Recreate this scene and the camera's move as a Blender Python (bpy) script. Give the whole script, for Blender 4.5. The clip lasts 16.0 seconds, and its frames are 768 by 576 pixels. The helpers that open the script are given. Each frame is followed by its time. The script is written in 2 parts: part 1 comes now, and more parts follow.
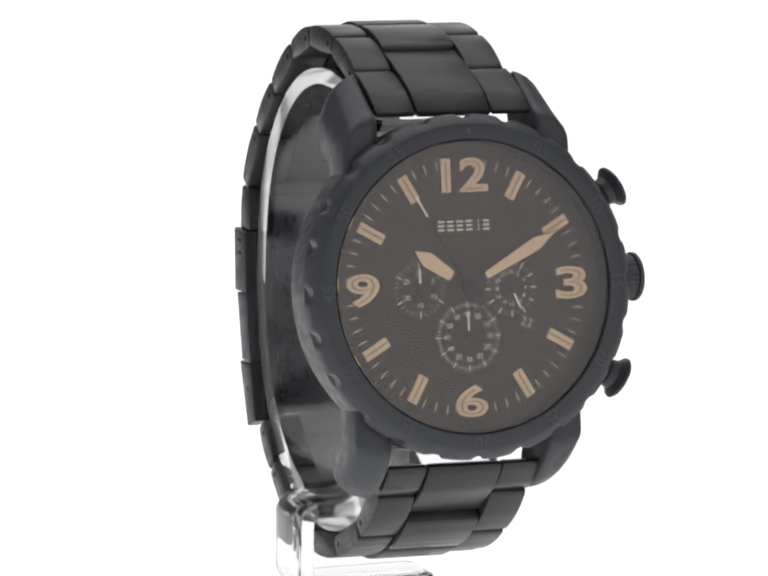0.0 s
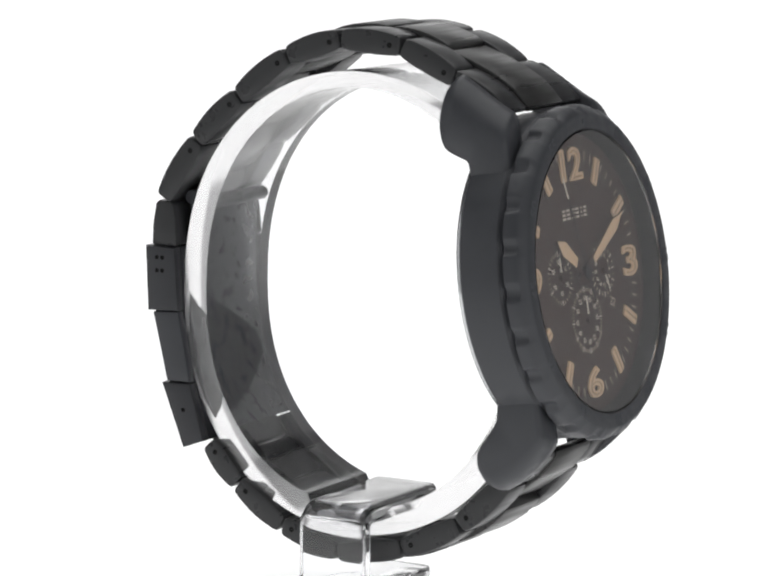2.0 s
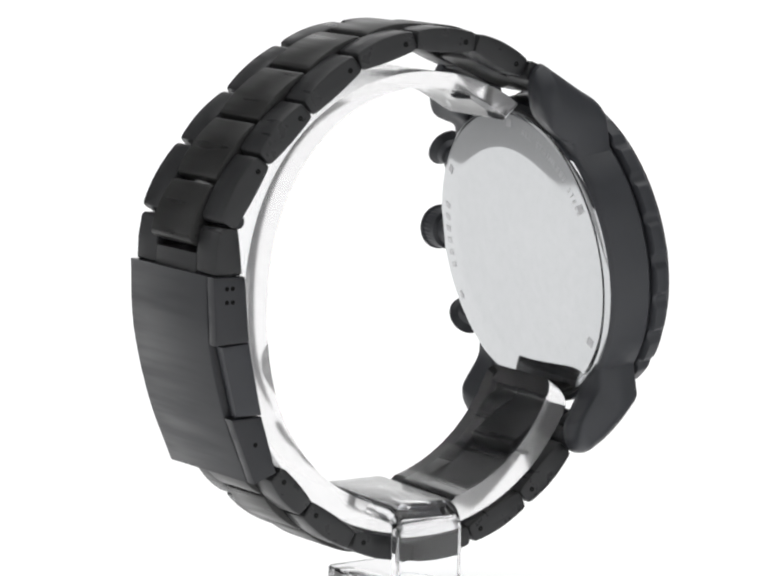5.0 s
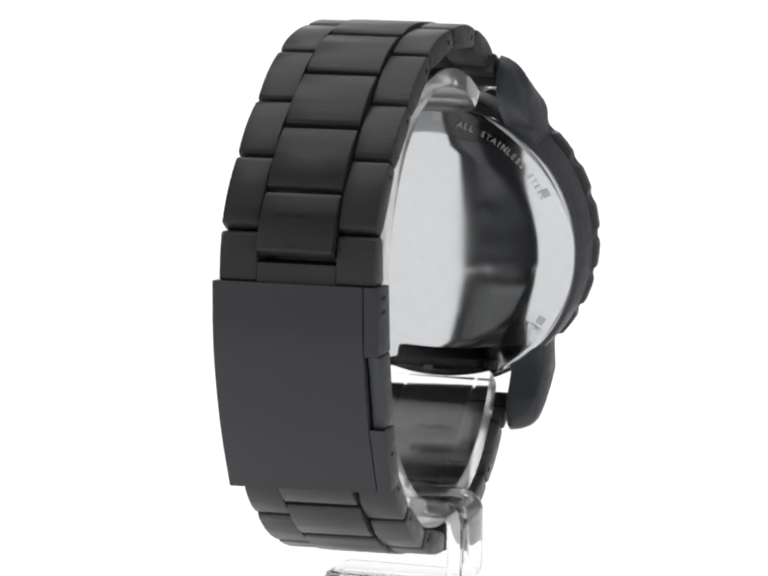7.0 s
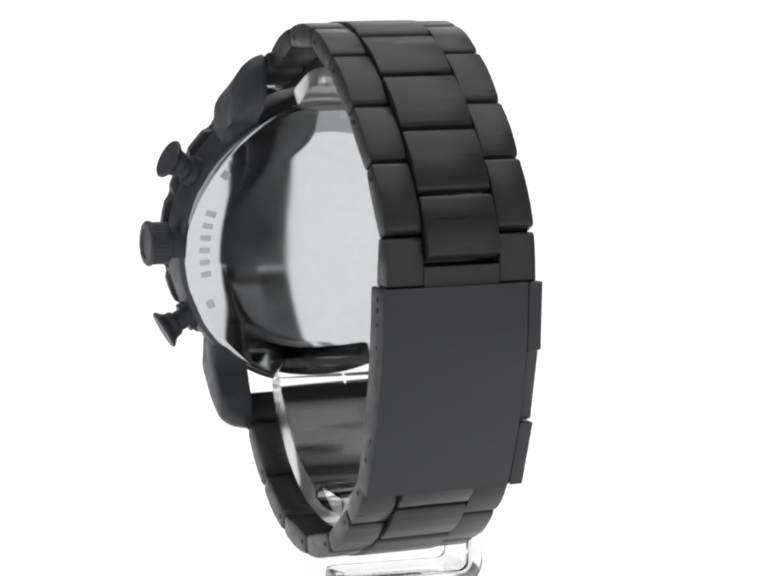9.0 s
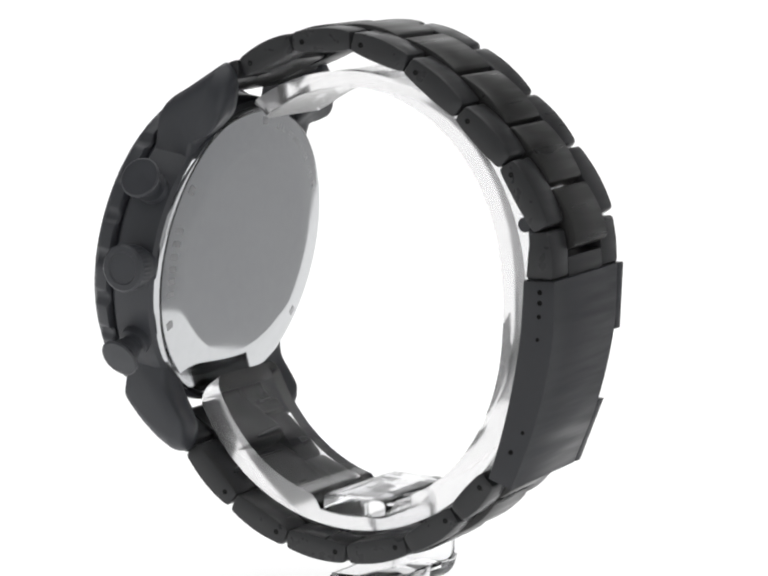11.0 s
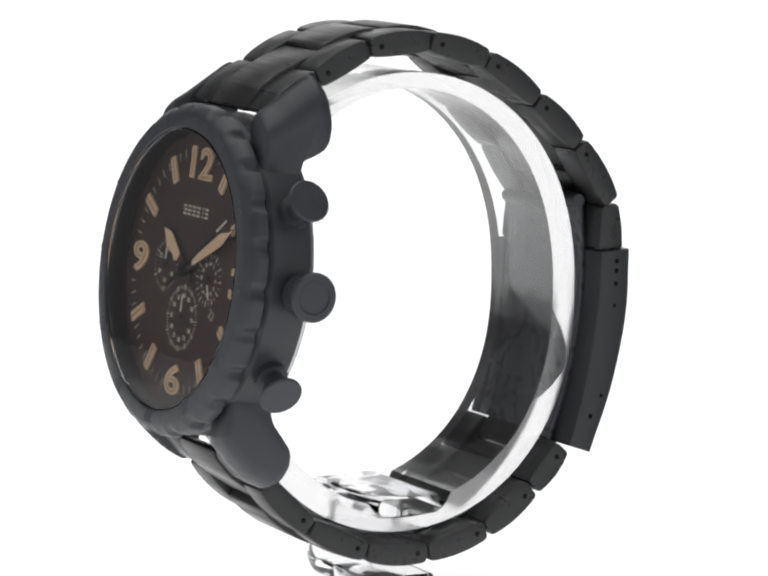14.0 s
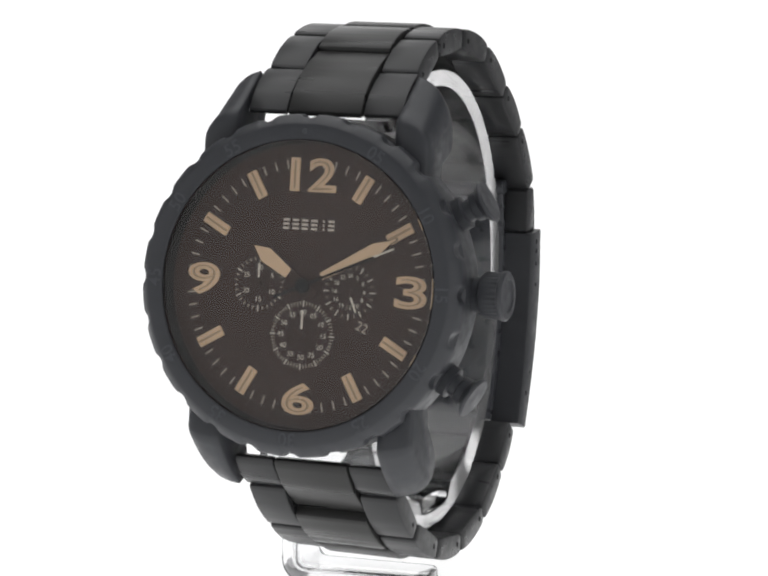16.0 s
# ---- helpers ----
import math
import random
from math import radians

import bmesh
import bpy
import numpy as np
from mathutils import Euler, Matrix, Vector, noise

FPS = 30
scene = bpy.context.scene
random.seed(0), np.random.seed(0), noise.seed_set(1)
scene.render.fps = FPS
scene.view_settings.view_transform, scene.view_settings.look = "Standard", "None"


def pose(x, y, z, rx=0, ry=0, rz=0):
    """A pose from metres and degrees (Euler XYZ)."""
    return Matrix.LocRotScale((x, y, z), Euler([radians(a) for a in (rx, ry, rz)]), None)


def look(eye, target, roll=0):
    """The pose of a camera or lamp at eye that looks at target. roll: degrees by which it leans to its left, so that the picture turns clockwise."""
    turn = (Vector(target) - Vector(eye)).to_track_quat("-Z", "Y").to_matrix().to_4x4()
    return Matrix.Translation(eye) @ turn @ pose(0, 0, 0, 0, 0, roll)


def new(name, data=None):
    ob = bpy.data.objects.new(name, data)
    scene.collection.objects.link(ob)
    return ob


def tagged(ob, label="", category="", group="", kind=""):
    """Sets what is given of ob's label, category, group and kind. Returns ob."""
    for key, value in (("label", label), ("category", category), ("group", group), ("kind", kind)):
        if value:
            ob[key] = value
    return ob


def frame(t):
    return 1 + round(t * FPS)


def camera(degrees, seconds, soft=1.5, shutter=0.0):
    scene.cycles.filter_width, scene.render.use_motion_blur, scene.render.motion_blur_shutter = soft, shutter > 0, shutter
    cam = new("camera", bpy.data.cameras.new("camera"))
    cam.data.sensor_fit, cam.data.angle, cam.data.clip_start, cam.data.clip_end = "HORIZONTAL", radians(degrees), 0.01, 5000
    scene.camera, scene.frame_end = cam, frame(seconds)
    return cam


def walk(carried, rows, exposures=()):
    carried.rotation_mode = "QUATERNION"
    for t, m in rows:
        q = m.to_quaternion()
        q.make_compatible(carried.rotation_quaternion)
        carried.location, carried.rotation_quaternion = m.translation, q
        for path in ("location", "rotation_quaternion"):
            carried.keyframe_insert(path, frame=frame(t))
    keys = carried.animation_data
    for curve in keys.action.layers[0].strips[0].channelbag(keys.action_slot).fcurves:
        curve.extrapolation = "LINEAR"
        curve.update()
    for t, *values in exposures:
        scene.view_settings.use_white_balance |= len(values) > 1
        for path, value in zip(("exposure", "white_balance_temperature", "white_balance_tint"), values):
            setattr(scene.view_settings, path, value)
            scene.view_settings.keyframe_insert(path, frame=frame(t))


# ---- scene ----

# ---- camera: on a long lens, a little above the watch, drifting by a few millimetres ----
PITCH = radians(8.520)


def view(dist, right, up):
    shift = Vector((right, up * math.sin(PITCH), up * math.cos(PITCH)))
    eye = Vector((0, -dist * math.cos(PITCH), dist * math.sin(PITCH)))
    return look(eye + shift, shift, 0.3996)


cam = camera(12.677, 16.0, soft=2.4)
walk(cam, [(0.0, view(0.54638, 0.000585, 0.000080)), (8.0, view(0.54870, 0.000233, 0.000053)), (16.0, view(0.55102, -0.000119, 0.000026))])

# ---- light: photo studio with softboxes; sweep and turntable plate get a glow of their own ----
MM = 0.001
FLOOR = -48.3 * MM
scene.view_settings.exposure = 0.0

world = bpy.data.worlds.new("studio_air")
scene.world = world
world.use_nodes = True
world.node_tree.nodes["Background"].inputs[0].default_value = (0.80, 0.81, 0.83, 1)
world.node_tree.nodes["Background"].inputs[1].default_value = 0.25


def softbox(name, eye, target, width, height, watts, colour=(1, 1, 1)):
    lamp = bpy.data.lights.new(name, "AREA")
    lamp.shape, lamp.size, lamp.size_y = "RECTANGLE", width, height
    lamp.energy, lamp.color = watts, colour
    ob = new(name, lamp)
    ob.matrix_world = look(eye, target)
    return ob


softbox("overhead_softbox", (0, 0.10, 0.85), (0, 0, 0), 1.2, 1.0, 5.5)
softbox("key_softbox", (0.70, -0.80, 0.17), (0, 0, 0.0), 1.12, 0.95, 2.8)
softbox("fill_softbox", (-0.66, -0.86, 0.17), (0, 0, 0.0), 1.4, 0.95, 1.45)
softbox("side_softbox", (-1.05, -0.10, 0.20), (0, -0.1, 0.0), 0.9, 0.8, 1.05)


# ---- materials ----
def nodes_of(name):
    m = bpy.data.materials.new(name)
    m.use_nodes = True
    return m, m.node_tree, m.node_tree.nodes["Principled BSDF"]


def surface(name, colour, rough, metal=0.0, spec=0.5, grain=900.0, grain_amount=0.12, bump=0.02, streak=(1, 1, 1), rough_var=0.08):
    """Coated or painted surface with fine grain, broad wear and slight relief. grain: spots per metre."""
    m, t, p = nodes_of(name)
    co = t.nodes.new("ShaderNodeTexCoord")
    mp = t.nodes.new("ShaderNodeMapping")
    mp.inputs["Scale"].default_value = streak
    t.links.new(co.outputs["Object"], mp.inputs["Vector"])
    fine, broad = t.nodes.new("ShaderNodeTexNoise"), t.nodes.new("ShaderNodeTexNoise")
    fine.inputs["Scale"].default_value, broad.inputs["Scale"].default_value = grain, grain * 0.08
    fine.inputs["Detail"].default_value = 4.0
    for n in (fine, broad):
        t.links.new(mp.outputs[0], n.inputs["Vector"])
    mix = t.nodes.new("ShaderNodeMath")
    mix.operation = "ADD"
    t.links.new(fine.outputs[0], mix.inputs[0])
    t.links.new(broad.outputs[0], mix.inputs[1])
    ramp = t.nodes.new("ShaderNodeMapRange")
    ramp.inputs[1].default_value, ramp.inputs[2].default_value = 0.6, 1.4
    ramp.inputs[3].default_value, ramp.inputs[4].default_value = 1 - grain_amount, 1 + grain_amount
    t.links.new(mix.outputs[0], ramp.inputs[0])
    tint = t.nodes.new("ShaderNodeVectorMath")
    tint.operation = "SCALE"
    tint.inputs[0].default_value = colour
    t.links.new(ramp.outputs[0], tint.inputs["Scale"])
    t.links.new(tint.outputs[0], p.inputs["Base Color"])
    rr = t.nodes.new("ShaderNodeMapRange")
    rr.inputs[1].default_value, rr.inputs[2].default_value = 0.35, 0.65
    rr.inputs[3].default_value, rr.inputs[4].default_value = max(0.0, rough - rough_var), min(1.0, rough + rough_var)
    t.links.new(broad.outputs[0], rr.inputs[0])
    t.links.new(rr.outputs[0], p.inputs["Roughness"])
    p.inputs["Metallic"].default_value = metal
    p.inputs["Specular IOR Level"].default_value = spec
    if bump:
        b = t.nodes.new("ShaderNodeBump")
        b.inputs["Strength"].default_value, b.inputs["Distance"].default_value = bump, 0.0002
        t.links.new(fine.outputs[0], b.inputs["Height"])
        t.links.new(b.outputs[0], p.inputs["Normal"])
    return m


def clear(name, ior, tint=(1, 1, 1), rough=0.0):
    m, t, p = nodes_of(name)
    p.inputs["Base Color"].default_value = (*tint, 1)
    p.inputs["Transmission Weight"].default_value = 1.0
    p.inputs["Roughness"].default_value = rough
    p.inputs["IOR"].default_value = ior
    return m


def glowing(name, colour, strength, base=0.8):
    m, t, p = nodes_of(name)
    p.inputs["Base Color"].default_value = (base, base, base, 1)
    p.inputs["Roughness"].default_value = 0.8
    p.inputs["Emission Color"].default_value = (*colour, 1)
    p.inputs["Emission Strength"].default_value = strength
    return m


BLACK = surface("black_plated_steel", (0.042, 0.044, 0.050), 0.42, spec=0.40, grain=7000, grain_amount=0.08, bump=0.004)
BRUSHED = surface("black_brushed_steel", (0.027, 0.0275, 0.0290), 0.35, spec=0.38, grain=6000, streak=(0.08, 1, 1), bump=0.015)
BRUSHED_CENTRE = surface("black_brushed_centre", (0.0240, 0.0240, 0.0235), 0.35, spec=0.38, grain=6000, streak=(0.08, 1, 1), bump=0.015)
DARK = surface("dull_black_steel", (0.045, 0.047, 0.054), 0.32, spec=0.55, grain=7000, grain_amount=0.08, bump=0.0)
CLASP = surface("black_clasp_steel", (0.029, 0.030, 0.034), 0.42, spec=0.38, grain=6000, grain_amount=0.10, streak=(0.08, 1, 1), bump=0.012)
PIT = surface("black_hole", (0.004, 0.004, 0.004), 0.7, spec=0.1)
STEEL = surface("polished_steel", (0.57, 0.58, 0.59), 0.07, metal=1.0, grain=600, grain_amount=0.03, bump=0.004, rough_var=0.02)
STEEL_DULL = surface("etched_steel", (0.54, 0.54, 0.55), 0.36, metal=1.0, grain=2000)
DIAL = surface("brown_black_dial", (0.040, 0.0215, 0.0165), 0.6, spec=0.2, grain=9000, grain_amount=0.05, bump=0.0)
SUBDIAL = surface("recessed_dial", (0.036, 0.0195, 0.0150), 0.6, spec=0.2, grain=9000, grain_amount=0.05, bump=0.0)
LUME = surface("beige_lume", (0.66, 0.47, 0.30), 0.6, spec=0.3, grain=4000, grain_amount=0.10)
LUME_LINE = surface("brown_outline", (0.36, 0.245, 0.15), 0.5, spec=0.3, grain=4000)
PRINT = surface("pale_print", (0.60, 0.53, 0.45), 0.6, spec=0.3, grain=4000)
TICK = surface("grey_print", (0.46, 0.39, 0.32), 0.6, spec=0.3, grain=4000)
NEEDLE = surface("white_needle", (0.72, 0.66, 0.56), 0.4, spec=0.4, grain=4000)
ENGRAVE = surface("grey_engraving", (0.072, 0.076, 0.084), 0.6, spec=0.3, grain=4000)
CRYSTAL = clear("mineral_crystal", 1.48)
ACRYLIC = clear("clear_acrylic", 1.49, (0.965, 0.967, 0.977), 0.05)
FROSTED = clear("frosted_acrylic_edge", 1.49, (1.0, 0.995, 1.0), 0.15)
FROSTED.node_tree.nodes["Principled BSDF"].inputs["Transmission Weight"].default_value = 0.88
# sweep: white brightness put in as emission, no lamp stands behind it
SWEEP = glowing("glowing_white_sweep", (1, 1, 1), 1.0, 0.15)
# turntable plate: added emission keeps it white under a weaker overhead softbox
PLATE = glowing("glowing_white_acrylic", (1, 1, 1), 0.9, 0.35)
CARD = surface("grey_card", (0.56, 0.56, 0.565), 0.8, spec=0.2, grain=300, grain_amount=0.05, bump=0.0)
TABLE = surface("grey_table_laminate", (0.72, 0.72, 0.725), 0.55, grain=200, grain_amount=0.08)
PAPER = surface("white_sweep_paper", (0.80, 0.80, 0.80), 0.8, spec=0.2, grain=200, grain_amount=0.03, bump=0.0)
WALL = surface("grey_studio_paint", (0.38, 0.38, 0.39), 0.8, grain=60, grain_amount=0.05)


# ---- mesh helpers (all shapes drawn in millimetres) ----
def thing(name, label, category, group="", kind=""):
    return tagged(new(name), label, category, group, kind)


def mesh_of(name, bm, smooth=False, angle=35):
    bmesh.ops.recalc_face_normals(bm, faces=bm.faces)
    bm.transform(Matrix.Scale(MM, 4))
    me = bpy.data.meshes.new(name)
    bm.to_mesh(me)
    bm.free()
    if smooth:
        me.polygons.foreach_set("use_smooth", [True] * len(me.polygons))
        me.set_sharp_from_angle(angle=radians(angle))
    return me


def part(name, bm, material, parent, label="", smooth=True, m=None):
    """Links a bmesh, or a ready mesh, as one mesh object under a thing or a part."""
    me = bm if isinstance(bm, bpy.types.Mesh) else mesh_of(name, bm, smooth)
    if not me.materials:
        me.materials.append(material)
    ob = new(name, me)
    ob.parent = parent
    if m is not None:
        m = m.copy()
        m.translation *= MM
        ob.matrix_basis = m
    return tagged(ob, label)


def loft(bm, rings, cap=True, closed=False):
    """Skins rings of points, each ring closed."""
    vs = [[bm.verts.new(p) for p in r] for r in rings]
    n = len(vs[0])
    pairs = list(zip(vs, vs[1:])) + ([(vs[-1], vs[0])] if closed else [])
    for a, b in pairs:
        for i in range(n):
            j = (i + 1) % n
            bm.faces.new((a[i], a[j], b[j], b[i]))
    if cap and not closed:
        bm.faces.new(vs[0])
        bm.faces.new(vs[-1][::-1])
    return bm


def inset(poly, d):
    """Moves a closed 2-D outline inwards by d."""
    pts = [Vector(p) for p in poly]
    area = sum(a.x * b.y - b.x * a.y for a, b in zip(pts, pts[1:] + pts[:1]))
    s = 1 if area > 0 else -1
    out = []
    for i, p in enumerate(pts):
        a, b = (p - pts[i - 1]), (pts[(i + 1) % len(pts)] - p)
        na, nb = Vector((-a.y, a.x)).normalized() * s, Vector((-b.y, b.x)).normalized() * s
        k = na + nb
        k = k / max(0.35, k.length_squared / 2)
        out.append(p + k * d)
    return out


def rounded(poly, r, steps=3):
    """Rounds the corners of a closed 2-D outline."""
    pts = [Vector(p) for p in poly]
    out = []
    for i, p in enumerate(pts):
        a, b = pts[i - 1], pts[(i + 1) % len(pts)]
        la, lb = (a - p).length, (b - p).length
        d = min(r, la * 0.45, lb * 0.45)
        s, e = p + (a - p) / la * d, p + (b - p) / lb * d
        for k in range(steps + 1):
            t = k / steps
            out.append(s * (1 - t) ** 2 + p * 2 * t * (1 - t) + e * t * t)
    return out


def askew(x, y, z):
    """The bracelet sits a little crooked on its stand."""
    lean = max(0.0, min(1.0, (z - 29) / 8)) * max(0.0, min(1.0, (9 - y) / 10))
    return (x - 0.65 * lean, y + 0.042 * x * max(0.0, min(1.0, (y - 4) / 26)), z - 0.022 * x * max(0.0, min(1.0, -z / 36)))


def slab(poly, x0, x1, edge=0.3, bm=None):
    """A (y, z) outline drawn out from x0 to x1, with its rims chamfered."""
    bm = bm or bmesh.new()
    small = inset(poly, edge)
    rings = []
    for x, o in ((x0, small), (x0 + edge * 0.3, inset(poly, edge * 0.3)), (x0 + edge, poly), (x1 - edge, poly), (x1 - edge * 0.3, inset(poly, edge * 0.3)), (x1, small)):
        rings.append([askew(x, p[0], p[1]) for p in o])
    return loft(bm, rings)


def lathe(profile, n=96, bm=None, wobble=None):
    """Turns (radius, height) points round the local z axis."""
    bm = bm or bmesh.new()
    rings = []
    for k in range(n):
        a = 2 * math.pi * k / n
        ring = []
        for j, (r, h) in enumerate(profile):
            q = r + (wobble(a, j) if wobble else 0.0)
            ring.append((q * math.sin(a), q * math.cos(a), h))
        rings.append(ring)
    return loft(bm, rings, closed=True)


def solid_turn(profile, n=48, bm=None):
    """As lathe, but for a profile that starts and ends on the axis."""
    bm = bm or bmesh.new()
    rings = [[(r * math.sin(2 * math.pi * k / n), r * math.cos(2 * math.pi * k / n), h) for k in range(n)] for r, h in profile]
    return loft(bm, rings)


def plate(poly, h0, h1, edge=0.06, bm=None):
    """A flat (u, v) outline from height h0 to h1, with a chamfered top rim."""
    bm = bm or bmesh.new()
    return loft(bm, [[(p[0], p[1], h0) for p in poly], [(p[0], p[1], h1 - edge) for p in poly], [(p[0], p[1], h1) for p in inset(poly, edge)]])


LETTERS = {}


def lettering(body, size, bold=0.0, thick=0.05):
    """A mesh of type, centred, size in millimetres."""
    key = (body, size, bold, thick)
    if key not in LETTERS:
        cu = bpy.data.curves.new("type", "FONT")
        cu.body, cu.size, cu.offset, cu.extrude = body, size * MM, bold * MM, thick * MM
        cu.align_x, cu.align_y, cu.resolution_u = "CENTER", "CENTER", 4
        ob = bpy.data.objects.new("type", cu)
        LETTERS[key] = bpy.data.meshes.new_from_object(ob)
        LETTERS[key].materials.clear()
        bpy.data.objects.remove(ob)
    return LETTERS[key].copy()


# ---- the studio ----
def studio():
    bm = bmesh.new()
    bmesh.ops.create_grid(bm, x_segments=8, y_segments=8, size=1500, matrix=Matrix.Translation((0, 0, FLOOR / MM - 8)))
    part_ = mesh_of("table", bm)
    part_.materials.append(TABLE)
    tagged(new("floor", part_), "pale grey laminate studio table top", "table top", kind="structure")
    # white sweep: lies under the turntable and curves up into the backdrop
    path = [(-400, 0), (0, 0), (300, 0), (800, 0)]
    path += [(800 + 500 * math.sin(radians(a)), 500 - 500 * math.cos(radians(a))) for a in range(10, 91, 10)] + [(1300, 1500)]
    bm = bmesh.new()
    rows = [[bm.verts.new((x, y, FLOOR / MM - 6 + z)) for x in (-900, -330, 330, 900)] for y, z in path]
    for a, b in zip(rows, rows[1:]):
        for i in range(3):
            # only the middle strip emits light, the sides are plain paper
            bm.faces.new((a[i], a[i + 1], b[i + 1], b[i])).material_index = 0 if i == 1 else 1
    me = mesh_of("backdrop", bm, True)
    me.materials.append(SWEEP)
    me.materials.append(PAPER)
    tagged(new("backdrop", me), "seamless white studio sweep, middle strip made to glow", "backdrop", kind="structure")
    # room round the set
    for name, size, at in (("wall_left", (40, 2800, 1700), (-1370, 60, 780)), ("wall_right", (40, 2800, 1700), (1370, 60, 780)),
                           ("wall_front", (2780, 40, 1700), (0, -1360, 780)), ("wall_back", (2780, 40, 1700), (0, 1480, 780)),
                           ("ceiling", (2780, 2880, 40), (0, 60, 1650))):
        bm = bmesh.new()
        bmesh.ops.create_cube(bm, size=1, matrix=Matrix.Translation(at) @ Matrix.Diagonal((*size, 1)))
        me = mesh_of(name, bm)
        me.materials.append(WALL)
        tagged(new(name, me), "plain mid grey studio " + name.split("_")[0], name.split("_")[0], kind="structure")


studio()


def make_turntable():
    t = thing("turntable", "round white acrylic turntable plate on the table", "turntable")
    z = FLOOR / MM
    # disc and rim glow by material alone, nothing lights them from below
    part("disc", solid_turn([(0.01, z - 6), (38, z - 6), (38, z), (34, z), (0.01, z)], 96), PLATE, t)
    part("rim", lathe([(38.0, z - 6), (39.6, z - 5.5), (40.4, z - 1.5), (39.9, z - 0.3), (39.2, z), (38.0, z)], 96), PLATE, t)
    return t


turntable = make_turntable()


def make_flag():
    """A grey card that stands beside the set and keeps the light off the crystal."""
    f = thing("grey_card", "matt pale grey card standing beside the turntable", "studio card")
    z = FLOOR / MM - 6
    bm = bmesh.new()
    poly = rounded([(-9, z), (130, z), (130, z + 110), (-9, z + 110)], 4, 3)
    part("card", loft(bm, [[(80.0, p.x, p.y) for p in inset(poly, 0.4)], [(80.4, p.x, p.y) for p in poly], [(82.6, p.x, p.y) for p in poly], [(83.0, p.x, p.y) for p in inset(poly, 0.4)]]), CARD, f)
    foot = rounded([(43, -10), (79.9, -10), (79.9, 18), (43, 18)], 3, 3)
    part("foot", plate(foot, z, z + 2.2, 0.3), CARD, f, "flat grey foot of the card")
    part("brace", loft(bmesh.new(), [[(x, 107, z), (x, 113, z), (x, 112, h), (x, 108, h)] for x, h in ((83.1, z + 30), (88, z + 26), (103, z + 3))]), CARD, f)
    return f


make_flag()


# ---- acrylic stand ----
def make_stand():
    s = thing("display_stand", "clear acrylic watch display stand with C-shaped cuff", "display stand")
    # open cuff, an oval band that the bracelet hangs round
    bm = bmesh.new()
    rings, a0, a1, n = [], 126.5, -157.0, 150
    ends = (0.0, 0.15, 0.6, 1.3, 2.2)  # degrees round each rounded end
    turns = [a0 - d * 1.7 for d in ends] + [a0 - 5 + (a1 - a0 + 10) * k / n for k in range(n + 1)] + [a1 + d * 1.7 for d in reversed(ends)]
    for deg in turns:
        a = radians(deg)
        c, q = math.cos(a), math.sin(a)
        run = min(2.4, min(a0 - deg, deg - a1) * 0.58)
        cut = 2.4 - math.sqrt(max(0.0, 2.4 ** 2 - (2.4 - run) ** 2))
        x0, x1 = -11.0 + cut, 8.0 - cut
        up = math.copysign(abs(q) ** 0.88, q)
        o, i = (-1.0 + 31.3 * c, -1.2 + 36.4 * up), (-1.0 + 27.2 * c, -1.2 + (33.9 if q > 0 else 32.3) * up)
        if q < 0:  # seat for the arm
            i = (i[0], i[1] - 1.95 * max(0.0, min(1.0, (7.4 - abs(i[0])) / 1.2)))
        clear_of_case = -25.1 + (o[1] - 3.8) * 0.151  # the end passes just behind the case back
        o = (max(o[0], clear_of_case) if o[1] < 0 else o[0], o[1])
        rings.append([(x0, *o), (x1, *o), (x1, *i), (x0, *i)])
    loft(bm, rings)
    bm.normal_update()
    for f in bm.faces:
        f.material_index = 1 if abs(f.normal.x) > 0.9 else 0
    cuff = part("cuff", bm, ACRYLIC, s)
    cuff.data.materials.append(FROSTED)
    # bent strip: foot on the plate, post, and arm that carries the cuff
    mid = [(7.0, -46.9), (-12.3, -46.9)]
    mid += [(-12.3 - 2.8 * math.sin(radians(a)), -44.1 - 2.8 * math.cos(radians(a))) for a in range(15, 91, 15)]
    mid += [(-15.1, -36.3)]
    mid += [(-12.7 - 2.4 * math.cos(radians(a)), -36.18 + 2.4 * math.sin(radians(a))) for a in range(15, 91, 15)]
    mid += [(-11.0, -33.78), (7.4, -33.78), (7.9, -33.78)]
    bm, rings = bmesh.new(), []
    pts = [Vector(p) for p in mid]
    fine = [pts[0], pts[0].lerp(pts[1], 0.03), pts[0].lerp(pts[1], 0.09)] + pts[1:]
    for k, p in enumerate(fine):
        d = (fine[min(k + 1, len(fine) - 1)] - fine[max(k - 1, 0)]).normalized()
        nrm = Vector((-d.y, d.x))
        tip = 0.2 if k == len(fine) - 1 else 0.0
        w = 5.85 - ((1.5, 0.5)[k] if k < 2 else 0.0) - tip
        h = (1.57 if p.y > -36 else 1.3) - (0.25 if k == 0 else 0.0) - tip
        c = 1.1 if p.y > -36 else 0.6
        ring = []
        for sy, sh, first in ((-1, -1, 180), (1, -1, 270), (1, 1, 0), (-1, 1, 90)):
            for step in range(4):
                a = radians(first + 30 * step)
                q = p + nrm * (sh * (h - c) + c * math.sin(a))
                ring.append((q.x, sy * (w - c) + c * math.cos(a), q.y))
        rings.append(ring)
    part("bracket", loft(bm, rings), ACRYLIC, s, "bent clear acrylic foot, post and arm")
    return s


stand = make_stand()

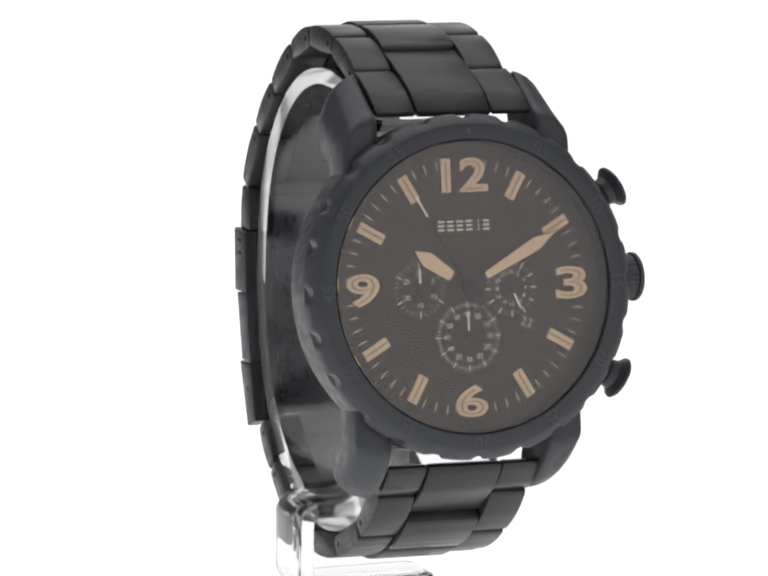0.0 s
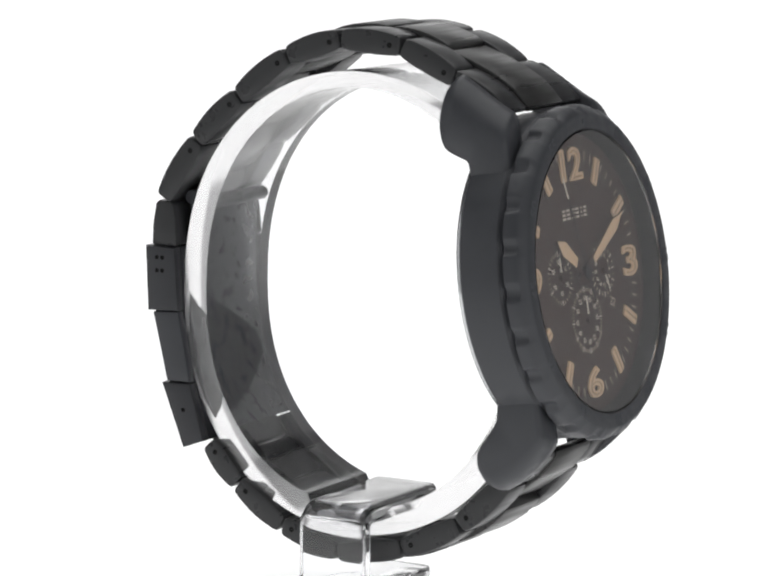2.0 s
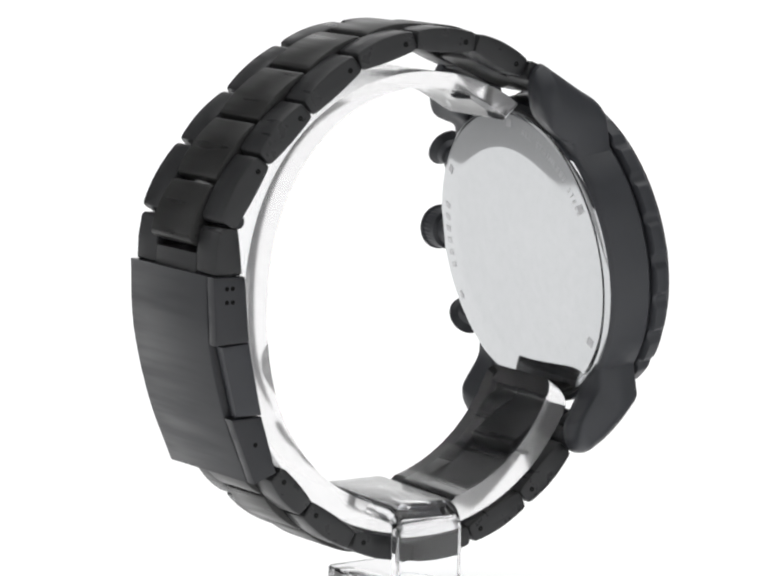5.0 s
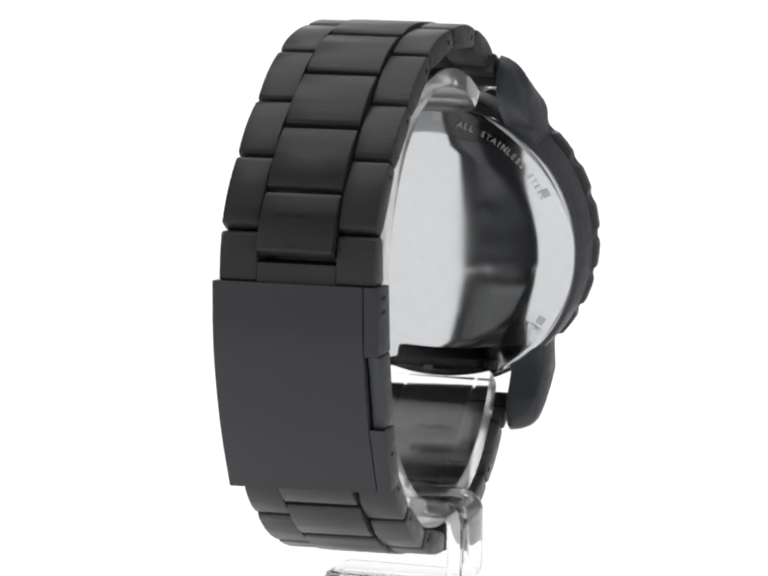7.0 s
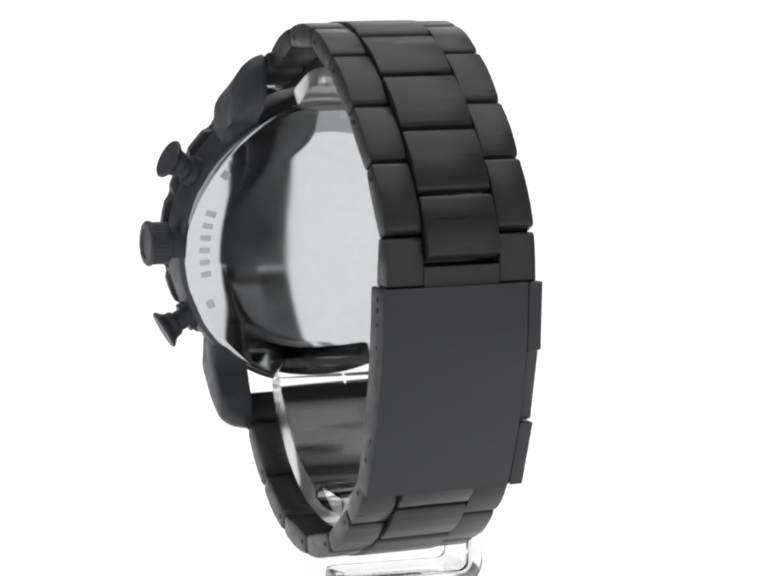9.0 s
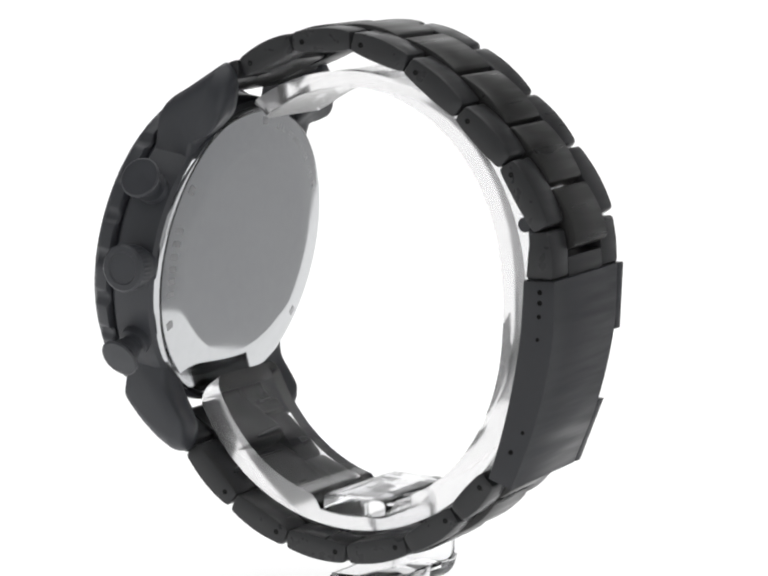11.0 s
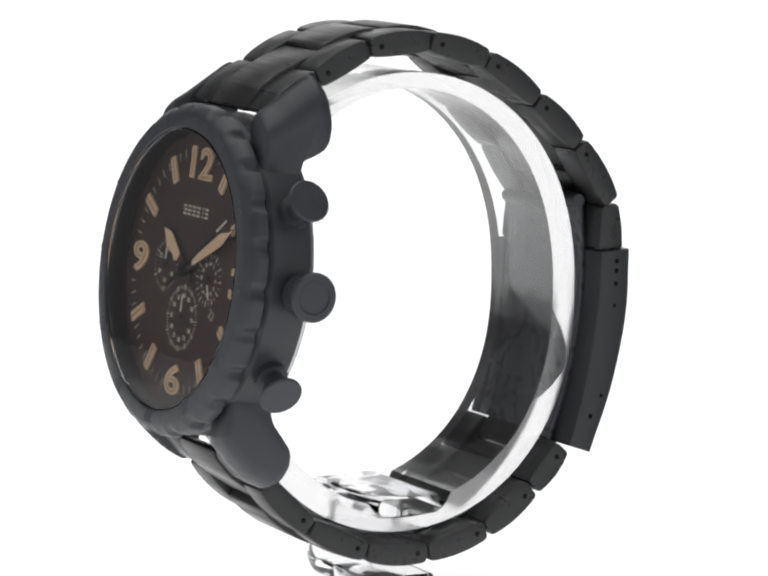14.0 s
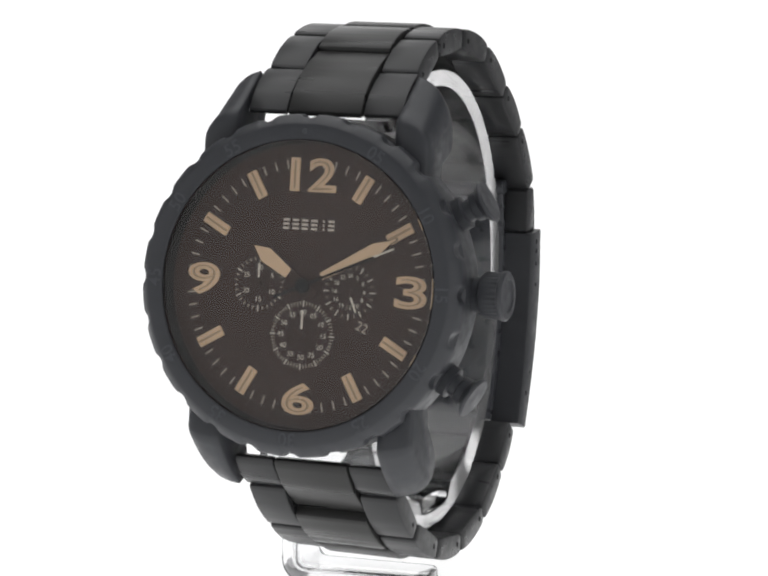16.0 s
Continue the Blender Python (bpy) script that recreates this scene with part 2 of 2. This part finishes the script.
# ---- the watch ----
watch = thing("wristwatch", "black steel chronograph wristwatch with brown dial, bracelet closed round the stand", "watch")
TILT = radians(8.6)
FACE = Matrix(((1, 0, 0, -0.6), (0, math.sin(TILT), -math.cos(TILT), -34.95), (0, math.cos(TILT), math.sin(TILT), 5.2), (0, 0, 0, 1)))


DIAL_FACE = FACE @ Matrix.Translation((0, 0, -0.85))


def on_face(u, v, h, turn=0.0):
    """A place on the dial: right, up and out of the face, turned clockwise."""
    return DIAL_FACE @ Matrix.Translation((u, v, h)) @ Matrix.Rotation(radians(-turn), 4, "Z")


# case
case = part("case", lathe([(18.0, -8.0), (24.2, -8.0), (24.95, -7.4), (25.2, -6.4), (25.2, -1.2), (24.5, -0.45), (23.4, -0.25), (22.0, -0.25), (22.0, -2.2), (18.0, -2.2)], 128), BLACK, watch, m=FACE)
LUG_TOP = [(31.0, -11.4), (32.0, -10.5), (32.7, -9.1), (29.9, -5.9), (27.3, -3.0), (25.6, -0.7), (14, -0.7), (14, -7.4), (20.4, -8.0), (21.8, -9.4), (24.8, -11.9), (28.5, -12.1)]
LUG_LOW = [(30.6, -11.8), (31.3, -10.4), (29.9, -7.0), (27.4, -3.6), (25.0, -1.2), (24.0, -0.7), (14, -0.7), (14, -7.4), (20.6, -8.6), (23.2, -10.6), (26.0, -12.6), (28.6, -12.7)]


def lug(sx, up):
    poly = rounded(LUG_TOP if up else LUG_LOW, 2.6, 5)
    bm = bmesh.new()
    sv = 1 if up else -1
    rings = []
    # (half-way out, how far the tip draws back, how much the outline shrinks)
    for x, back, d in ((12.7, 0.2, 0.35), (13.0, 0.1, 0.0), (14.2, 0.5, 0.0), (15.2, 1.1, 0.0), (16.2, 2.0, 0.0), (17.0, 3.1, 0.06), (17.6, 4.2, 0.2), (18.0, 5.3, 0.45), (18.2, 6.2, 0.8)):
        rings.append([(sx * x, sv * (p[0] - back * (1.0 if up else 0.5) * max(0.0, min(1.0, (p[0] - 19.0) / 13.0)) ** 0.8), p[1]) for p in inset(poly, d)])
    me = mesh_of("lug", loft(bm, rings), True, 75)
    return part("lug", me, BLACK, case)


for sx in (-1, 1):
    for up in (True, False):
        lug(sx, up)


# bezel with scalloped edge
def scallop(a, j):
    depth = (0.0, 0.3, 0.75, 0.75, 0.4, 0.0, 0.0, 0.0, 0.0)[j]
    k = (math.degrees(a) / 15.0 + 0.5) % 1.0
    d = abs(k - 0.5) / 0.5
    return -depth * max(0.0, min(1.0, (0.42 - d) / 0.28))


BEZEL = [(22.0, -0.2), (25.1, -0.2), (25.75, 0.1), (25.7, 1.6), (25.45, 2.3), (24.3, 3.35), (23.9, 3.55), (21.95, 3.5), (21.8, 3.3)]
bezel = part("bezel", lathe(BEZEL, 480, wobble=scallop), BLACK, watch, "black steel bezel with scalloped edge", m=FACE)
for k in range(1, 12):
    a = 30 * k
    part("numeral", lettering("%02d" % (5 * k), 2.8, 0.01, 0.03), ENGRAVE, bezel, m=Matrix.Translation((22.9 * math.sin(radians(a)), 22.9 * math.cos(radians(a)), 3.57)) @ Matrix.Rotation(radians(-a), 4, "Z"))
part("dot", solid_turn([(0.01, 3.5), (0.45, 3.5), (0.4, 3.66), (0.01, 3.66)], 16), ENGRAVE, bezel, m=Matrix.Translation((0, 23.0, 0)))

# dial, its ring and the crystal
part("inner_ring", lathe([(21.45, -0.8), (21.95, -0.8), (21.9, 3.25), (21.66, 3.25)], 128), PIT, watch, "black ring round the dial", m=FACE)
dial = part("dial", solid_turn([(0.01, -0.2), (21.44, -0.2), (21.44, 0.4), (0.01, 0.4)], 96), DIAL, watch, "brown-black dial", m=DIAL_FACE)
crystal = part("crystal", solid_turn([(0.01, 2.6), (21.6, 2.6), (21.63, 2.65), (21.63, 3.3), (21.5, 3.4), (0.01, 3.4)], 128), CRYSTAL, watch, "flat clear crystal", smooth=False, m=FACE)
crystal.visible_shadow = False

BAR = mesh_of("hour_marker", plate(rounded([(-0.82, -2.15), (0.82, -2.15), (0.82, 2.15), (-0.82, 2.15)], 0.1, 1), 0.35, 0.75))
BAR.materials.append(LUME)
LINE = mesh_of("marker_line", plate([(-0.16, -1.95), (0.16, -1.95), (0.16, 1.95), (-0.16, 1.95)], 0.7, 0.79, 0.02))
LINE.materials.append(LUME_LINE)
MINUTE = mesh_of("minute_tick", plate([(-0.11, -0.7), (0.11, -0.7), (0.11, 0.7), (-0.11, 0.7)], 0.36, 0.44, 0.02))
MINUTE.materials.append(TICK)


def local_clock(r, degrees, h=0.0, upright=False):
    a = radians(degrees)
    return Matrix.Translation((r * math.sin(a), r * math.cos(a), h)) @ Matrix.Rotation(0.0 if upright else radians(-degrees), 4, "Z")


for k in range(60):
    if k % 5:
        part("minute_tick", MINUTE, TICK, dial, m=local_clock(18.45, 6 * k))
    elif k % 15:
        part("hour_marker", BAR, LUME, dial, m=local_clock(17.05, 6 * k))
        part("centre_line", LINE, LUME_LINE, dial, m=local_clock(17.05, 6 * k))


def fitted(me, width, height, like=None):
    """Stretches a numeral to the width and height that it has on the dial, or by as much as another mesh."""
    xs, ys = [v.co.x for v in (like or me).vertices], [v.co.y for v in (like or me).vertices]
    m = Matrix.Diagonal((width * MM / (max(xs) - min(xs)), height * MM / (max(ys) - min(ys)), 1, 1))
    me.transform(m @ Matrix.Translation((-(min(xs) + max(xs)) / 2, -(min(ys) + max(ys)) / 2, 0)))
    return me


for body, u, v, w, h in (("12", 0.45, 16.65, 7.4, 5.1), ("3", 17.0, -0.1, 5.1, 4.9), ("6", 0.0, -17.0, 5.2, 4.8), ("9", -16.4, 0.2, 5.2, 4.9)):
    part("numeral", fitted(lettering(body, 7.0, 0.24, 0.18), w, h), LUME, dial, "beige hour numeral", m=Matrix.Translation((u, v, 0.5)))
    part("numeral_line", fitted(lettering(body, 7.0, -0.22, 0.02), w, h, lettering(body, 7.0, 0.24, 0.18)), LUME_LINE, dial, "thin brown line inside the numeral", m=Matrix.Translation((u, v, 0.69)))

# maker's mark as plain bars
def bars(bm, boxes, h0, h1):
    for u0, v0, u1, v1 in boxes:
        plate([(u0, v0), (u1, v0), (u1, v1), (u0, v1)], h0, h1, 0.02, bm)
    return bm


for k in range(6):
    half = 0.5 if k != 4 else 0.12
    boxes = [(-half, v - 0.17, half, v + 0.17) for v in (-0.62, 0.0, 0.62)]
    part("mark_bar", bars(bmesh.new(), boxes, 0.36, 0.46), PRINT, dial, m=Matrix.Translation((-3.55 + 1.5 * k - (0.25 if k == 5 else 0.0), 9.15, 0)))


# sub-dials
def sub_dial(u, v, r, numbers, size, ticks, long_every, needle, needle_len, label):
    sd = part("sub_dial", lathe([(0.01, 0.36), (r + 0.35, 0.36), (r + 0.45, 0.42), (0.01, 0.43)], 64), SUBDIAL, watch, label, m=on_face(u, v, 0))
    for k in range(ticks):
        lng = k % long_every == 0
        poly = [(-0.07, -0.28), (0.07, -0.28), (0.07, 0.28), (-0.07, 0.28)] if not lng else [(-0.1, -0.48), (0.1, -0.48), (0.1, 0.48), (-0.1, 0.48)]
        part("tick", plate(poly, 0.42, 0.49, 0.02), PRINT if lng else TICK, sd, m=local_clock(r, 360.0 * k / ticks))
    for k, body in enumerate(numbers):
        if body:
            part("number", lettering(body, size, 0.0, 0.03), PRINT, sd, m=local_clock(r - 1.35, 360.0 * k / len(numbers), 0.46, True))
    a = radians(needle)
    part("needle", plate([(-0.14, 0.9), (0.14, 0.9), (0.12, needle_len), (-0.12, needle_len)], 0.7, 0.85, 0.03), NEEDLE, sd, "white sub-dial needle", m=Matrix.Rotation(-a, 4, "Z"))
    part("hub", solid_turn([(0.01, 0.43), (0.45, 0.43), (0.45, 0.95), (0.01, 0.95)], 16), DIAL, sd)
    return sd


sub_dial(-7.4, -0.05, 3.75, ("30", "5", "10", "15", "20", "25"), 1.1, 30, 5, 0.0, 3.1, "thirty minute sub-dial")
sub_dial(0.0, -7.4, 4.75, ("60", "05", "10", "15", "20", "25", "30", "35", "40", "45", "50", "55"), 1.1, 60, 5, 0.0, 3.7, "running seconds sub-dial")
sub_dial(7.2, -0.5, 3.75, ("24", "2", "4", "6", "8", "10", "12", "14", "16", "18", "20", "22"), 0.9, 24, 2, 157.0, 3.3, "twenty-four hour sub-dial")
part("date", lettering("22", 2.0, 0.0, 0.03), TICK, dial, "pale date numerals", m=Matrix.Translation((9.5, -5.75, 0.42)) @ Matrix.Rotation(radians(-22), 4, "Z"))


# hour, minute and seconds hand
def hand(name, outline, lume, h, angle):
    ob = part(name, plate(outline, h, h + 0.18, 0.03), DIAL, watch, m=DIAL_FACE @ Matrix.Rotation(radians(-angle), 4, "Z"))
    part("lume", plate(lume, h + 0.15, h + 0.26, 0.03), LUME, ob, "beige lume fill")
    return ob


hand("hour_hand", [(-0.75, -2.5), (0.75, -2.5), (0.85, 3), (1.35, 8.0), (0, 10.3), (-1.35, 8.0), (-0.85, 3)], [(-0.8, 3.0), (0.8, 3.0), (1.2, 7.6), (0, 10.0), (-1.2, 7.6)], 0.95, -55.5)
hand("minute_hand", [(-0.65, -3), (0.65, -3), (0.7, 3), (1.1, 13.2), (0.25, 15.6), (0.2, 16.6), (-0.2, 16.6), (-0.25, 15.6), (-1.1, 13.2), (-0.7, 3)], [(-0.55, 3.3), (0.55, 3.3), (1.0, 12.9), (0.2, 15.4), (0.12, 16.4), (-0.12, 16.4), (-0.2, 15.4), (-1.0, 12.9)], 1.22, 62.0)
second_hand = part("second_hand", plate([(-0.22, -5), (0.22, -5), (0.17, 12.2), (-0.17, 12.2)], 1.52, 1.64, 0.02), PIT, watch, "thin black seconds hand with pale tip")
part("tip", plate([(-0.16, 12.2), (0.16, 12.2), (0.12, 15.6), (-0.12, 15.6)], 1.52, 1.64, 0.02), NEEDLE, second_hand, "pale tip")
part("hub", solid_turn([(0.01, 0.4), (1.1, 0.4), (1.1, 1.7), (0.9, 1.8), (0.01, 1.8)], 32), PIT, watch, "black centre hub", m=DIAL_FACE)

# crown and pushers: turned about an axis that leaves the case sideways


def side_axis(degrees, h):
    a = radians(degrees)
    out = FACE.to_3x3() @ Vector((math.sin(a), math.cos(a), 0))
    up = FACE.to_3x3() @ Vector((0, 0, 1))
    side = up.cross(out)
    m = Matrix((side, up, out)).transposed().to_4x4()
    m.translation = FACE @ Vector((0, 0, h))
    return m


crown = part("crown", lathe([(0.01, 24.30), (2.6, 24.30), (2.7, 26.30), (3.35, 26.60), (3.5, 26.90), (3.5, 29.40), (3.75, 29.55), (3.75, 30.00), (3.45, 30.30), (2.6, 30.35), (2.4, 30.10), (0.01, 30.15)], 60, wobble=lambda a, j: -0.16 if 4 <= j <= 5 and int(math.degrees(a) / 6 + 0.01) % 2 else 0.0), BLACK, watch, "ribbed black crown", m=side_axis(89.5, -5.7))
for deg in (62.0, 120.0):
    part("pusher", lathe([(0.01, 24.00), (2.5, 24.00), (2.5, 26.40), (1.7, 26.60), (1.7, 27.60), (2.1, 27.90), (2.3, 29.00), (3.25, 29.90), (3.3, 30.20), (3.05, 30.45), (0.01, 30.55)], 48), BLACK, watch, "black mushroom pusher", m=side_axis(deg, -4.6))

# case back, polished, with a raised middle, notches and lettering round the rim
back = part("case_back", lathe([(0.01, -9.63), (8.0, -9.63), (16.6, -9.615), (17.3, -9.60), (18.0, -9.55), (18.7, -9.475), (19.4, -9.385), (20.0, -9.30), (23.2, -8.83), (23.7, -8.74), (24.1, -8.5), (24.25, -8.2), (24.25, -7.8), (0.01, -7.8)], 160), STEEL, watch, "polished steel case back", m=FACE)


def on_back(r, degrees):
    """A place on the sloping rim of the case back."""
    return local_clock(r, degrees, -9.30 + (r - 20.0) * 0.147) @ Matrix.Rotation(math.atan(0.147), 4, "X")


for k in range(6):
    part("notch", plate([(-0.7, -0.65), (0.7, -0.65), (0.7, 0.65), (-0.7, 0.65)], -0.06, 0.2, 0.03), STEEL_DULL, back, m=on_back(21.9, 60 * k - 4))
for k, ch in enumerate("ALL STAINLESS STEEL"):
    if ch != " ":
        a = -15.0 - 2.8 * k
        part("letter", lettering(ch, 1.4, 0.03, 0.0), STEEL_DULL, back, m=on_back(21.2, a) @ Matrix.Rotation(math.pi, 4, "Y"))
for k in range(6):
    a = 102 - 5.6 * k
    part("mark_bar", plate([(-0.5, -0.85), (0.5, -0.85), (0.5, 0.85), (-0.5, 0.85)], -0.04, 0.08, 0.02), STEEL_DULL, back, m=on_back(21.2, a))

# ---- bracelet ----
TOP = [(-19.0, 35.0), (-9.8, 39.5), (1.0, 40.2), (11.05, 37.1), (20.1, 30.35), (27.9, 22.95), (34.2, 13.2)]
LOW = [(25.6, -25.6), (20.1, -31.8), (11.7, -37.7), (1.0, -40.4), (-10.1, -39.1), (-20.1, -34.2), (-28.2, -26.4)]


def link_outline(p, q, gap, out_rise, half, in_rise=0.25, lift=0.0):
    """Lens-shaped side view of a link from joint p to joint q, outside first."""
    p, q = Vector(p), Vector(q)
    d = (q - p).normalized()
    n = Vector((-d.y, d.x))
    if n.dot((p + q) / 2 - Vector((-2, 0))) < 0:
        n = -n
    a, b = p + d * gap, q - d * gap
    L = (b - a).length
    outer = [a + d * (L * k / 8) + n * (half + lift + out_rise * (1 - (2 * k / 8 - 1) ** 2)) for k in range(9)]
    inner = [b - d * (L * k / 4) - n * (half - lift * 0.5 + in_rise * (1 - (2 * k / 4 - 1) ** 2)) for k in range(5)]
    return rounded(outer + inner, 0.75, 2)


def bracelet_side(joints):
    for p, q in zip(joints, joints[1:]):
        pv, qv = Vector(p), Vector(q)
        d = (qv - pv).normalized()
        n = Vector((-d.y, d.x))
        for sx in (-1, 1):
            x0, x1 = (6.15, 12.15) if sx > 0 else (-12.15, -6.15)
            ln = part("link", slab(link_outline(p, q, 0.14, 0.65, 1.5), x0, x1, 0.4), BRUSHED, watch)
            e = pv + d * 2.0
            part("pin", solid_turn([(0.01, -0.06), (0.42, -0.06), (0.42, 0.03), (0.3, 0.05), (0.01, -0.02)], 14), PIT, ln, m=Matrix.Translation(askew(sx * 12.15, e.x, e.y)) @ Matrix.Rotation(sx * math.pi / 2, 4, "Y"))


def bracelet_centre(joints):
    mids = [tuple((Vector(a) + Vector(b)) / 2) for a, b in zip(joints, joints[1:])]
    for p, q in zip(mids, mids[1:]):
        part("centre_link", slab(link_outline(p, q, 0.16, 0.7, 1.15, lift=1.2), -5.95, 5.95, 0.35), BRUSHED_CENTRE, watch)


bracelet_side(TOP)
bracelet_side(LOW)
bracelet_centre(TOP + [(36.4, 5.4)])
bracelet_centre([(30.0, -19.5)] + LOW)


# end links between the lugs: two side pieces and a longer centre
def end_link(side, centre):
    for x0, x1 in ((-12.45, -6.15), (6.15, 12.45)):
        part("end_link", slab(rounded(side, 0.8, 2), x0, x1, 0.35), BRUSHED, watch)
    part("end_link_centre", slab(rounded(centre, 0.8, 2), -5.95, 5.95, 0.35), BRUSHED_CENTRE, watch)


end_link([(-19.4, 36.5), (-22.4, 35.3), (-25.6, 33.4), (-28.3, 30.6), (-27.9, 30.0), (-24.0, 31.0), (-19.0, 33.2)],
         [(-14.6, 39.0), (-19.2, 37.3), (-22.6, 35.7), (-25.8, 33.7), (-28.5, 30.6), (-27.9, 29.9), (-24.0, 31.2), (-18.5, 33.6), (-14.0, 35.9)])
end_link([(-28.6, -27.4), (-31.0, -26.0), (-33.6, -23.0), (-33.9, -22.0), (-32.6, -21.6), (-28.4, -24.0), (-27.2, -25.0)],
         [(-24.6, -31.2), (-28.8, -28.2), (-31.3, -26.3), (-33.8, -23.1), (-34.0, -22.0), (-32.6, -21.6), (-28.0, -24.2), (-22.9, -28.0)])


# folding clasp
def strip_outline(outer, inner):
    return [Vector(p) for p in outer] + [Vector(p) for p in inner[::-1]]


def curve_pts(points, n=5):
    """A smooth line through a few points."""
    pts = [Vector(p) for p in points]
    pts = [pts[0] * 2 - pts[1]] + pts + [pts[-1] * 2 - pts[-2]]
    out = []
    for a, b, c, d in zip(pts, pts[1:], pts[2:], pts[3:]):
        for k in range(n):
            t = k / n
            out.append(0.5 * (2 * b + (c - a) * t + (2 * a - 5 * b + 4 * c - d) * t * t + (3 * b - a - 3 * c + d) * t ** 3))
    return out + [pts[-2]]


OUT = [(37.0, 5.7), (36.6, -4.8), (34.0, -16.4), (30.0, -26.8)]
INN = [(31.6, 5.5), (30.9, -4.6), (28.7, -16.3), (26.1, -25.4)]


def clasp():
    c = part("clasp_cover", slab(strip_outline(curve_pts(OUT), curve_pts(INN)), -10.7, 13.0, 0.35), CLASP, watch, "plain black clasp cover")
    part("clasp_wall", slab(strip_outline(curve_pts(OUT[:2]), curve_pts(INN[:2])), -13.0, -10.7, 0.3), CLASP, c)
    part("clasp_wall", slab(strip_outline(curve_pts(OUT[2:]), curve_pts(INN[2:])), -13.0, -10.7, 0.3), CLASP, c)
    o = [(OUT[1][0] - 0.95, OUT[1][1] - 0.22), (34.35, -10.5), (OUT[2][0] - 0.95, OUT[2][1] + 0.35)]
    i = [(INN[1][0], INN[1][1] - 0.12), (29.8, -10.5), (INN[2][0], INN[2][1] + 0.25)]
    part("release_button", slab(strip_outline(curve_pts(o), curve_pts(i)), -12.95, -11.0, 0.3), BLACK, watch, "black side release button")
    near = [(34.5, 3.9, 0.42), (34.5, 2.3, 0.42), (34.4, 0.2, 0.38), (34.2, -3.3, 0.32), (31.9, -17.7, 0.32), (29.9, -20.9, 0.42)]
    far = [(34.8, 3.9, 0.36), (33.8, 3.9, 0.36), (34.8, 1.8, 0.36), (33.8, 1.8, 0.36), (29.9, -20.6, 0.38)]
    for sx, holes in ((1, near), (-1, far)):
        for y, z, r in holes:
            part("hole", solid_turn([(0.01, -0.1), (r, -0.1), (r, 0.02), (0.01, 0.02)], 12), PIT, c, m=Matrix.Translation(askew(sx * 13.0, y, z)) @ Matrix.Rotation(sx * math.pi / 2, 4, "Y"))
    # block between the last links and the cover
    side = [(35.4, 13.0), (36.1, 9.5), (36.3, 5.6), (31.6, 5.6), (31.9, 9.5), (32.3, 12.8)]
    for x0, x1 in ((-12.15, -6.15), (6.15, 12.15)):
        part("clasp_end", slab(rounded(side, 0.4, 1), x0, x1, 0.35), BRUSHED, watch)
    part("clasp_end", slab([(36.1, 8.6), (36.3, 5.6), (31.6, 5.6), (31.8, 8.6)], -6.2, 6.2, 0.2), BRUSHED, watch)
    # folding blades and their hinge
    blade_o = curve_pts([(31.0, 12.6), (31.6, 5.0), (31.2, -4.5), (28.9, -16.0), (25.6, -25.2)])
    blade_i = curve_pts([(30.2, 12.6), (30.7, 5.0), (30.4, -4.5), (28.0, -16.0), (24.8, -24.8)])
    part("folding_blade", slab(strip_outline(blade_o, blade_i), -8.5, 8.5, 0.2), DARK, watch, "curved black folding blade")
    part("hinge", solid_turn([(0.01, -9.0), (1.1, -9.0), (1.2, -8.8), (1.2, 8.8), (1.1, 9.0), (0.01, 9.0)], 20), BLACK, watch, m=Matrix.Translation((0, 30.2, 13.4)) @ Matrix.Rotation(math.pi / 2, 4, "Y"))
    part("inner_plate", slab([(32.8, 8.6), (31.8, 8.6), (31.2, 3.0), (32.2, 3.0)], -7.5, 7.5, 0.2), PIT, watch)


clasp()


# ---- movement: the plate turns steadily, and the seconds hand sweeps ----
def motions():
    steps = [0.5 * k for k in range(33)]

    def turned(t, dx):
        return pose(0, 0, 0, 0, 0, 180.531 + 19.9159 * (t - 8.0) - 0.0045 * (t - 8.0) ** 2 - 0.000364 * (t - 8.0) ** 3) @ pose(dx, 0, 0)

    walk(turntable, [(t, turned(t, 0.0)) for t in steps])
    walk(stand, [(t, turned(t, 0.88 * MM)) for t in steps])
    walk(watch, [(t, turned(t, 0.88 * MM)) for t in steps])
    face = DIAL_FACE.copy()
    face.translation *= MM
    walk(second_hand, [(t, face @ pose(0, 0, 0, 0, 0, 29.7 - 6.0 * t)) for t in steps])


motions()
